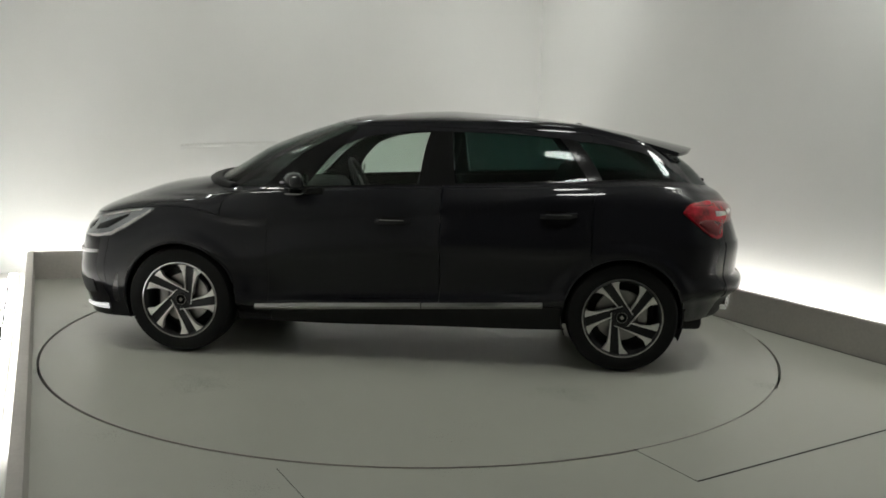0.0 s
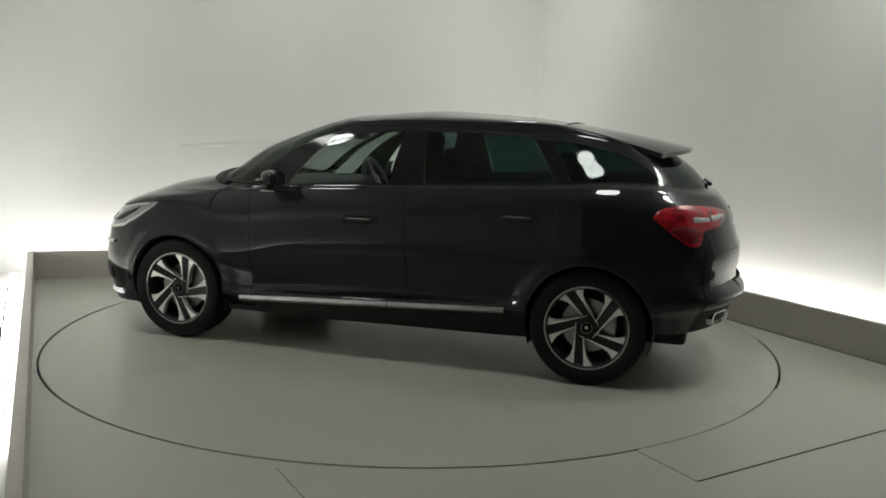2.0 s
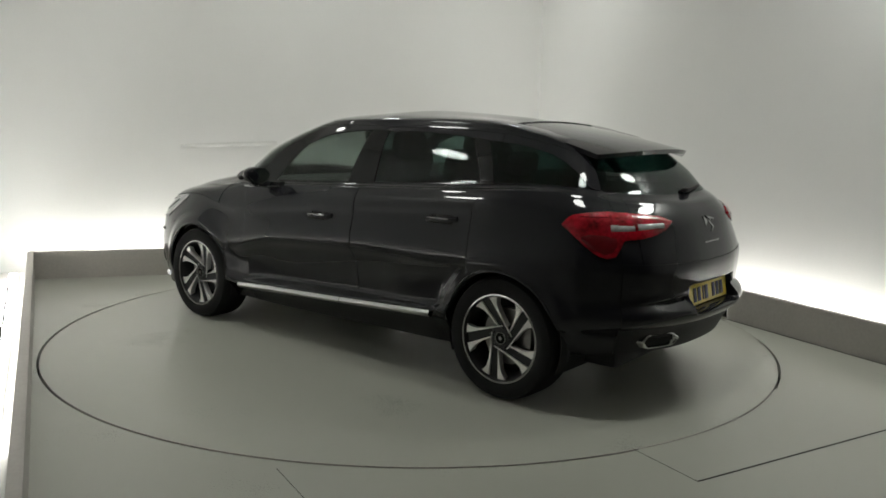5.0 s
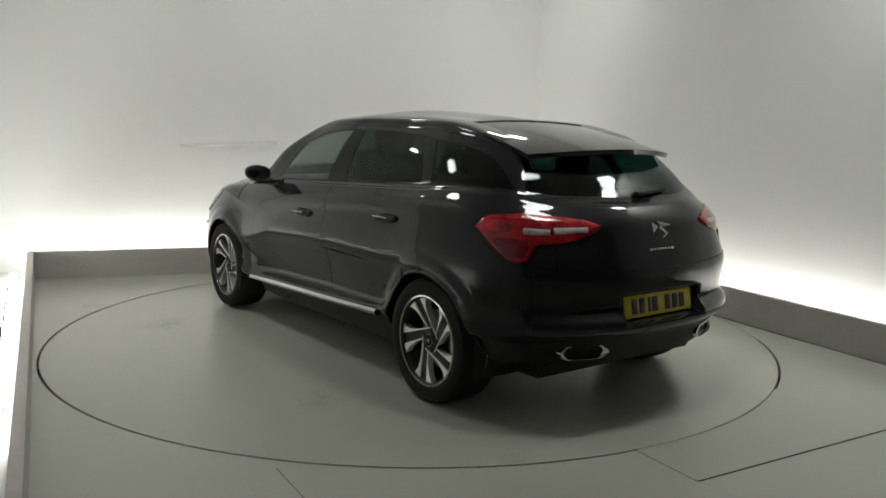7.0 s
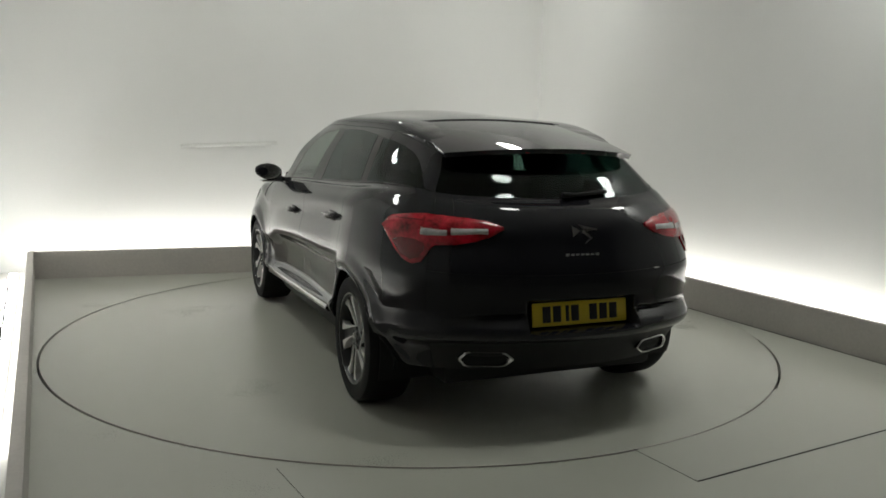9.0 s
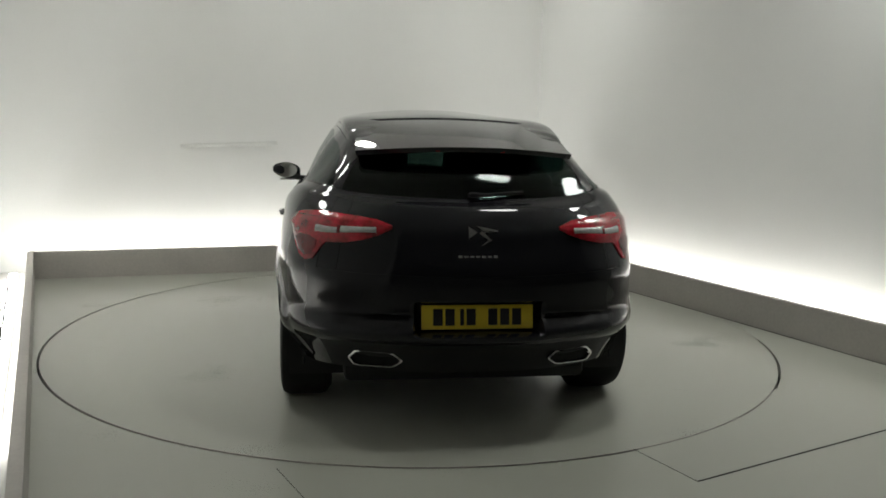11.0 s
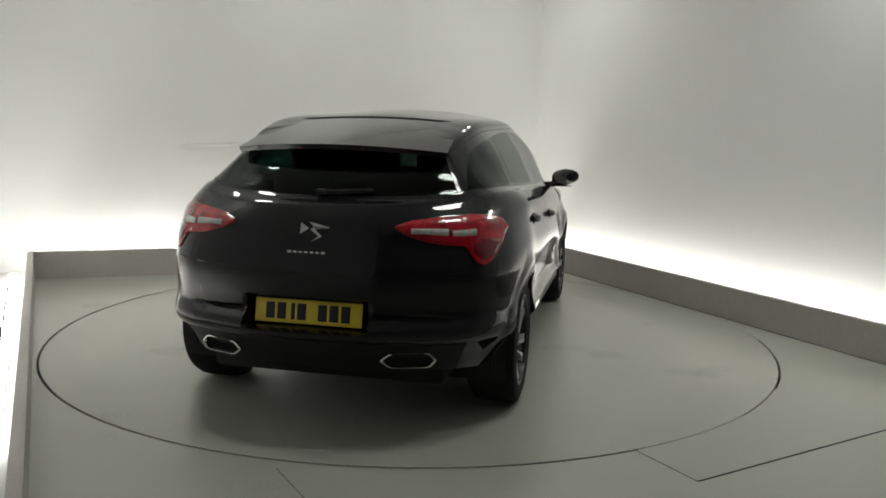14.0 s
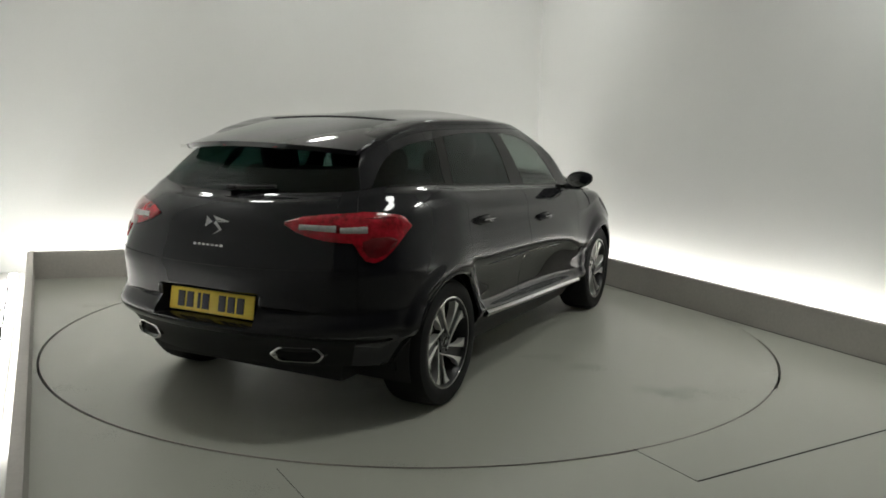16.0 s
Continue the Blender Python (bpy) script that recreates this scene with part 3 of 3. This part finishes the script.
def door_handle(x, z, side):
    y = 0.0
    best = 9
    for v in (3.2, 3.5, 3.7, 3.9):
        for k in range(40):
            u = 5 + 4 * k / 39
            p = skin(u, v)
            e = abs(p.x - x) + abs(p.z - z)
            if e < best:
                best, y = e, p.y
    bm = bmesh.new()
    rows = []
    for k in range(9):
        t = k / 8
        lift = 0.030 * math.sin(math.pi * t) ** 0.5
        rows.append([bm.verts.new((x + 0.11 - 0.22 * t, side * (y + lift + a), z + 0.015 * t + b)) for a, b in ((0.006, -0.015), (0.012, -0.006), (0.012, 0.008), (0.004, 0.015), (-0.008, 0.008), (-0.008, -0.008))])
    for a, b in zip(rows, rows[1:]):
        for k in range(6):
            bm.faces.new((a[k], a[(k + 1) % 6], b[(k + 1) % 6], b[k]))
    bm.faces.new(rows[0]), bm.faces.new(rows[-1][::-1])
    h = part("door_handle", bm, M_PAINT, car)
    part("handle_recess", box((0.15, 0.012, 0.05), (x, side * (y + 0.001), z + 0.007), 0.005), M_GLOSS, h)
    part("handle_blade", box((0.15, 0.003, 0.004), (x, side * (y + 0.041), z + 0.016), 0.001), M_SATIN, h, "thin bright blade")


def mirror(side):
    """A tapered shell with its glass, an arm and a foot on the door."""
    bm = bmesh.new()
    bmesh.ops.create_uvsphere(bm, u_segments=28, v_segments=16, radius=1.0)
    for v in bm.verts:
        x, y, z = (math.copysign(abs(c) ** 0.72, c) for c in v.co)
        w = 1 - 0.30 * max(0, y) - 0.12 * max(0, -y)
        v.co = (0.60 + (0.085 if x > 0 else 0.045) * x * w - 0.03 * y, side * (0.955 + 0.102 * y), 1.092 + 0.062 * z * w + 0.012 * y)
    m = part("door_mirror", bm, M_PAINT, car, "gloss black door mirror")
    g = part("mirror_glass", lathe([(0.001, 0), (0.8, 0), (1.0, 0.02)], 28, axis="Y"), M_CHROME, m, "mirror glass")
    g.matrix_basis = pose(0.553, side * 0.960, 1.096, 0, 0, 90) @ Matrix.Diagonal((0.083, 0.1, 0.054, 1))
    part("mirror_arm", tube([(0.58, side * 0.79, 1.030), (0.59, side * 0.86, 1.038), (0.60, side * 0.93, 1.052)], 0.022), M_TRIM, m)
    foot = box((0.20, 0.05, 0.05), (0, 0, 0), 0.02, pose(0.56, side * 0.835, 1.032, 0, 3, 0), seg=3)
    part("mirror_foot", foot, M_GLOSS, m, "gloss black mirror foot on the door")
    part("indicator", box((0.022, 0.10, 0.012), (0.684, side * 0.945, 1.092), 0.005), M_WHITE_LENS, m, "clear indicator lens")
    part("chrome_blade", box((0.10, 0.11, 0.008), (0.61, side * 0.95, 1.026), 0.003), M_SATIN, m, "thin bright blade under the shell")


def spoiler():
    bm = bmesh.new()
    top, low = [], []
    for y in steps(-1, 1, 0.08):
        a = abs(y)
        wide0, wide1 = 0.505 * y, 0.546 * y
        x0, z0 = -1.12, 1.484 - 0.024 * a * a
        x1, z1 = -1.855 + 0.15 * a ** 2.5, 1.345 - 0.030 * a * a
        row, under = [], []
        for t in steps(0, 1, 0.1):
            zz = z0 + (z1 - z0) * t + 0.030 * t * (1 - t)
            row.append(bm.verts.new((x0 + (x1 - x0) * t, wide0 + (wide1 - wide0) * t, zz)))
            under.append(bm.verts.new((x0 + (x1 - x0) * t + 0.01 * t, (wide0 + (wide1 - wide0) * t) * 0.985, zz - 0.040 + 0.016 * t)))
        top.append(row), low.append(under)
    for a, b in zip(top, top[1:]):
        for k in range(10):
            bm.faces.new((a[k], a[k + 1], b[k + 1], b[k]))
    for a, b in zip(low, low[1:]):
        for k in range(10):
            bm.faces.new((a[k], b[k], b[k + 1], a[k + 1]))
    for a, b, c, d in zip(top, top[1:], low, low[1:]):
        bm.faces.new((a[-1], c[-1], d[-1], b[-1]))
        bm.faces.new((a[0], b[0], d[0], c[0]))
    for k in range(10):
        bm.faces.new((top[0][k], low[0][k], low[0][k + 1], top[0][k + 1]))
        bm.faces.new((top[-1][k], top[-1][k + 1], low[-1][k + 1], low[-1][k]))
    s = part("roof_spoiler", bm, M_PAINT, car)
    part("roof_seam", tube([(-1.116, 0.50 * y, 1.485 - 0.024 * y * y) for y in steps(-1, 1, 0.1)], 0.006, 6), M_TRIM, s, "matt black rubber seam")
    part("brake_light", box((0.012, 0.34, 0.012), (-1.835, 0, 1.326), 0.003), M_RED_DARK, s, "dark red high brake light")


def exhaust(side):
    """A flat six-sided tail pipe with a bright rim."""
    outline = [(0.59, 0.378), (0.555, 0.414), (0.385, 0.411), (0.338, 0.376), (0.385, 0.341), (0.56, 0.341)]
    cy, cz = 0.465, 0.377
    bm = bmesh.new()
    loops = []
    for s, x in ((1.0, -0.02), (1.0, 0.014), (0.92, 0.018), (0.83, 0.004), (0.82, -0.12)):
        loop = []
        n = len(outline)
        for i in range(n):
            for f in (0.12, 0.5, 0.88):
                a, b = outline[i], outline[(i + 1) % n]
                y, z = a[0] + (b[0] - a[0]) * f, a[1] + (b[1] - a[1]) * f
                yy, zz = cy + (y - cy) * s, cz + (z - cz) * (s if s == 1 else s - 0.06)
                loop.append(bm.verts.new((-2.052 - 0.36 * (0.5 - yy) - x, side * yy, zz)))
        loops.append(loop)
    for a, b in zip(loops, loops[1:]):
        for k in range(len(a)):
            bm.faces.new((a[k], a[(k + 1) % len(a)], b[(k + 1) % len(a)], b[k]))
    e = part("exhaust_trim", bm, M_CHROME, car, "chrome hexagonal exhaust trim")
    part("exhaust_bore", prism([(cy + (y - cy) * 0.86, cz + (z - cz) * 0.84) for y, z in outline], 0.0, 0.05,
         lambda y, z, d: (-2.052 - 0.36 * (0.5 - y) + d, side * y, z)), M_GLOSS, e)


def wheel(ax, side):
    w = part("wheel", bmesh.new(), M_ALLOY_DARK, car)
    m = pose(ax, side * HUB_Y, HUB_Z, 0, 0, 0 if side > 0 else 180)
    w.matrix_basis = m
    tyre = lathe([(0.236, 0.012), (0.246, 0.020), (0.285, 0.026), (0.318, 0.016), (0.331, -0.012), (0.334, -0.05), (0.334, -0.17),
                  (0.326, -0.205), (0.285, -0.235), (0.236, -0.225)], 72)
    part("tyre", tyre, M_TYRE, w, "black rubber tyre")
    rim = lathe([(0.238, 0.010), (0.240, 0.016), (0.231, 0.017), (0.222, 0.004), (0.215, -0.03), (0.205, -0.09), (0.205, -0.19), (0.232, -0.21)], 72)
    part("rim", rim, M_ALLOY_DARK, w)
    part("rim_lip", lathe([(0.239, 0.012), (0.2405, 0.0175), (0.232, 0.0185), (0.228, 0.008)], 72), M_SATIN, w, "thin machined rim lip")
    start = 0 if ax > 0 else 28
    for k in range(5):
        c, d = math.cos(radians(72 * k + start)), math.sin(radians(72 * k + start))
        # face of the wheel: p to the rear, q up, turned clockwise; dished towards the hub
        face = lambda p, q, deep: (-(p * c + q * d), deep - 0.022 * (1 - min(1.0, math.hypot(p, q) / 0.235)), q * c - p * d)
        arm = [(0.027, 0.055), (0.037, 0.2285), (0.066, 0.2225), (0.093, 0.211), (0.058, -0.030), (0.0, 0.0)]
        part("spoke_arm", prism(arm, -0.045, -0.006, face), M_ALLOY_DARK, w, "dark painted spoke arm")
        left = [(0.027, 0.050), (0.032, 0.14), (0.037, 0.2290), (0.010, 0.2315), (-0.024, 0.2305), (0.000, 0.206), (0.015, 0.178), (0.0235, 0.13), (0.0220, 0.062)]
        right = [(0.057, -0.034), (0.075, 0.09), (0.093, 0.212), (0.122, 0.197), (0.149, 0.178), (0.124, 0.171), (0.104, 0.150), (0.089, 0.110), (0.074, 0.045), (0.062, -0.030)]
        for blade in (left, right[::-1]):
            part("spoke", prism(blade, -0.034, 0.004, face, None, 0.0015), M_ALLOY, w, "diamond-cut bright spoke edge")
    part("hub", lathe([(0.001, -0.012), (0.05, -0.012), (0.075, -0.018), (0.078, -0.05)], 32), M_ALLOY_DARK, w)
    part("hub_cap", lathe([(0.001, -0.004), (0.024, -0.005), (0.032, -0.012)], 24), M_GLOSS, w, "small gloss black hub cap")
    part("hub_ring", lathe([(0.028, -0.008), (0.030, -0.003), (0.033, -0.003), (0.035, -0.012)], 32), M_SATIN, w, "thin bright ring")
    part("hub_emblem", prism([(0.0, 0.014), (0.012, 0.0), (0.0, -0.014), (-0.012, 0.0)], -0.006, -0.002, lambda p, q, deep: (p, deep, q)), M_SATIN, w, "small plain bright emblem")
    for k in range(5):
        nut = lathe([(0.001, -0.010), (0.007, -0.010), (0.009, -0.013), (0.009, -0.03)], 6)
        turn = radians(72 * k + 36 + start)
        bmesh.ops.translate(nut, vec=(0.054 * math.sin(turn), 0.004, 0.054 * math.cos(turn)), verts=nut.verts)
        part("wheel_nut", nut, M_ALLOY_DARK, w)
    part("brake_disc", lathe([(0.05, -0.075), (0.155, -0.075), (0.155, -0.10), (0.05, -0.10)], 48), M_DISC, w, "steel brake disc")
    caliper = box((0.06, 0.06, 0.14), (-0.13 if ax < 0 else 0.13, -0.085, 0.02), 0.012)
    part("brake_caliper", caliper, M_DISC, w)
    part("wheel_back", lathe([(0.001, -0.13), (0.21, -0.13)], 32), M_TRIM, w)


def wheel_arch(ax, side):
    """Liner that closes the wheel opening, and the lip round its edge."""
    bm = bmesh.new()
    rows = []
    for k in range(25):
        a = radians(-22 + 224 * k / 24)
        rows.append([bm.verts.new((ax + r * math.cos(a), side * y, HUB_Z + 0.005 + r * math.sin(a))) for r, y in ((0.366, 0.865), (0.37, 0.80), (0.37, 0.55))])
    for a, b in zip(rows, rows[1:]):
        for k in range(2):
            bm.faces.new((a[k], a[k + 1], b[k + 1], b[k]))
    back = bm.verts.new((ax, side * 0.55, HUB_Z))
    for a, b in zip(rows, rows[1:]):
        bm.faces.new((a[2], b[2], back))
    part("wheel_arch_liner", shell(bm, 0.004, (ax, side * 0.7, HUB_Z)), M_TRIM, car, "black plastic wheel arch liner")


def plate():
    p = part("number_plate", box((0.008, 0.52, 0.111), (-2.128, 0, 0.581), 0.003), M_YELLOW, car, "yellow rear number plate")
    p.data.transform(Matrix.Translation((-2.128, 0, 0.581)) @ pose(0, 0, 0, 0, 9, 0) @ Matrix.Translation((2.128, 0, -0.581)))
    x = 0.205
    for k in range(7):
        if k == 4:
            x -= 0.045
        bar = box((0.003, 0.043 if k != 2 else 0.018, 0.076), (0, 0, 0), 0.0008)
        bmesh.ops.transform(bar, matrix=Matrix.Translation((-2.128, 0, 0.581)) @ pose(0, 0, 0, 0, 9, 0) @ Matrix.Translation((-0.005, x - 0.02, 0)), verts=bar.verts)
        part("character_bar", bar, M_INK, p)
        x -= 0.056 if k != 2 else 0.042


def badge():
    at = lambda y, z, d: (-2.101 - d + 0.36 * (z - 0.95), y, z)
    bm = bmesh.new()
    prism([(0.047, 0.992), (0.006, 0.968), (0.047, 0.940)], 0.0, 0.008, at, bm)
    prism([(0.010, 0.996), (-0.090, 0.976), (-0.090, 0.971), (-0.018, 0.978), (-0.002, 0.962), (-0.043, 0.934), (-0.010, 0.908), (-0.060, 0.934), (-0.024, 0.964), (-0.014, 0.984)], 0.0, 0.008, at, bm)
    part("tailgate_emblem", bm, M_SATIN, car, "plain chrome emblem", smooth=False)
    bm = bmesh.new()
    for k in range(7):
        box((0.005, 0.020, 0.010 if k not in (0, 6) else 0.014), (-2.135, 0.088 - 0.027 * k, 0.861), 0.002, bm=bm)
    part("chrome_bars", bm, M_SATIN, car, "row of thin chrome bars")


def wiper():
    bm = tube([(-1.965, 0.0, 1.125), (-1.962, -0.08, 1.128), (-1.935, -0.24, 1.138)], 0.009)
    w = part("rear_wiper", bm, M_TRIM, car, "black rear wiper")
    part("wiper_pivot", box((0.04, 0.05, 0.025), (-1.962, 0.0, 1.125), 0.01), M_TRIM, w)


def cabin():
    part("floor_tub", box((1.9, 1.56, 0.42), (0, 0, 0.44), 0.05), M_CABIN, car)
    part("chassis", box((3.3, 1.14, 0.40), (-0.18, 0, 0.50), 0.05), M_CABIN, car)
    part("dashboard", box((0.62, 1.40, 0.30), (0.90, 0, 0.90), 0.08, seg=3), M_CABIN, car)
    part("engine_bay_fill", box((1.0, 1.05, 0.35), (1.55, 0, 0.62), 0.05), M_CABIN, car)
    part("parcel_shelf", box((0.55, 1.2, 0.05), (-1.55, 0, 1.02), 0.02), M_CABIN, car)
    part("boot_liner", box((0.75, 1.15, 0.52), (-1.58, 0, 0.76), 0.05), M_CABIN, car)
    for y in (0.37, -0.37):
        s = part("front_seat", box((0.50, 0.50, 0.16), (0.12, y, 0.74), 0.05, seg=3), M_SEAT, car, "dark leather front seat")
        part("seat_back", box((0.14, 0.50, 0.60), (0, 0, 0), 0.055, pose(-0.12, y, 1.0, 0, -18, 0), seg=3), M_SEAT, s)
        part("headrest", box((0.10, 0.27, 0.19), (0, 0, 0), 0.045, pose(-0.235, y, 1.31, 0, -12, 0), seg=3), M_SEAT, s)
    r = part("rear_seat", box((0.48, 1.25, 0.16), (-0.70, 0, 0.76), 0.05, seg=3), M_SEAT, car, "dark leather rear bench seat")
    part("seat_back", box((0.14, 1.25, 0.55), (0, 0, 0), 0.05, pose(-1.02, 0, 0.93, 0, -20, 0), seg=3), M_SEAT, r)
    for y in (0.37, -0.37):
        part("headrest", box((0.09, 0.25, 0.15), (0, 0, 0), 0.04, pose(-1.12, y, 1.235, 0, -14, 0), seg=3), M_SEAT, r)
    ringpts = [(0.185 * math.cos(2 * math.pi * k / 28), 0.185 * math.sin(2 * math.pi * k / 28), 0) for k in range(28)]
    bm = tube(ringpts, 0.015, closed=True)
    box((0.36, 0.05, 0.025), (0, 0, -0.015), 0.01, bm=bm)
    box((0.12, 0.12, 0.04), (0, -0.02, -0.02), 0.015, bm=bm)
    bmesh.ops.transform(bm, matrix=pose(0.46, -0.37, 1.02, 0, -65, 0) , verts=bm.verts)
    part("steering_wheel", bm, M_SEAT, car)
    part("interior_mirror", box((0.03, 0.22, 0.06), (0.42, 0, 1.37), 0.012), M_CABIN, car)
    part("headliner", box((0.95, 0.9, 0.02), (-0.38, 0, 1.44), 0.008), M_CABIN, car)
    part("underbody", box((3.6, 1.2, 0.10), (-0.1, 0, 0.26), 0.03), M_TRIM, car)
    part("rear_axle", tube([(-AXLE, -0.72, HUB_Z), (-AXLE, 0.72, HUB_Z)], 0.05), M_TRIM, car)
    part("front_axle", tube([(AXLE, -0.72, HUB_Z), (AXLE, 0.72, HUB_Z)], 0.05), M_TRIM, car)


def front_trim():
    for s in (1, -1):
        lens("daytime_lamp", steps(1.75, 2.7, 0.05), [(1.75, 0.55), (2.7, 0.42)], [(1.75, 0.70), (2.7, 0.72)], M_DAY, car, 0.014, s, label="bright daytime running lamp", rows=3)
        lens("bumper_strip", steps(0.9, 2.55, 0.05), [(0.9, 2.52), (2.55, 2.53)], [(0.9, 2.70), (2.55, 2.63)], M_EMBLEM, car, 0.012, s, label="chrome bumper strip", rows=3)
        lens("air_intake", steps(1.4, 2.4, 0.1), [(1.4, 1.15), (2.4, 1.2)], [(1.4, 1.8), (2.4, 1.65)], M_TRIM, car, 0.006, s, rows=4)
        lens("scuttle_trim", steps(0, 3.3, 0.1), [(0, 5.84), (3.3, 5.88)], [(0, 6.06), (3.3, 6.04)], M_TRIM, car, 0.022, s, 0.02, rows=3)
        lens("belt_strip", steps(4.9, 10.0, 0.1), [(4.9, 5.93), (10.0, 5.95)], [(4.9, 6.01), (10.0, 6.02)], M_GLOSS, car, 0.004, s, 0.006, rows=1)


for s in (1, -1):
    tail_lamp(s)
    head_lamp(s)
    chrome_side(s)
    door_handle(0.03, 0.866, s)
    door_handle(-0.96, 0.93, s)
    mirror(s)
    exhaust(s)
    for ax in (AXLE, -AXLE):
        wheel(ax, s)
        wheel_arch(ax, s)
SAMPLES = [skin(u, v) for u in steps(2.7, 10.8, 0.05) for v in steps(0.2, 4.0, 0.1)]


def arch_lip(ax, side):
    """The rolled edge of the wheel opening."""
    near = [p for p in SAMPLES if abs(p.x - ax) < 0.5]
    pts = []
    for k in range(33):
        a = radians(-12 + 204 * k / 32)
        x, z = ax + 0.364 * math.cos(a), HUB_Z + 0.005 + 0.364 * math.sin(a)
        y = min(near, key=lambda p: (p.x - x) ** 2 + (p.z - z) ** 2).y
        pts.append((x, side * (y - 0.004), z))
    smooth = [pts[0]] + [tuple((a[i] + 2 * b[i] + c[i]) / 4 for i in range(3)) for a, b, c in zip(pts, pts[1:], pts[2:])] + [pts[-1]]
    part("arch_lip", tube(smooth, 0.009, 8), M_PAINT, car)


for ax in (AXLE, -AXLE):
    for s in (1, -1):
        arch_lip(ax, s)
spoiler()
plate()
badge()
wiper()
cabin()
front_trim()


# ---- what moves ----
def motions():
    turn = [(0.0, 173.3), (2.0, 159.8), (4.0, 145.9), (6.5, 128.35), (9.0, 111.0), (11.5, 93.45), (14.0, 75.75), (16.0, 61.6)]
    walk(turntable, [(t, pose(0, 0, 0, 0, 0, a)) for t, a in turn])
    walk(car, [(t, pose(0, 0, 0, 0, 0, a) @ Matrix.Translation((0.016, -0.030, 0))) for t, a in turn])


motions()
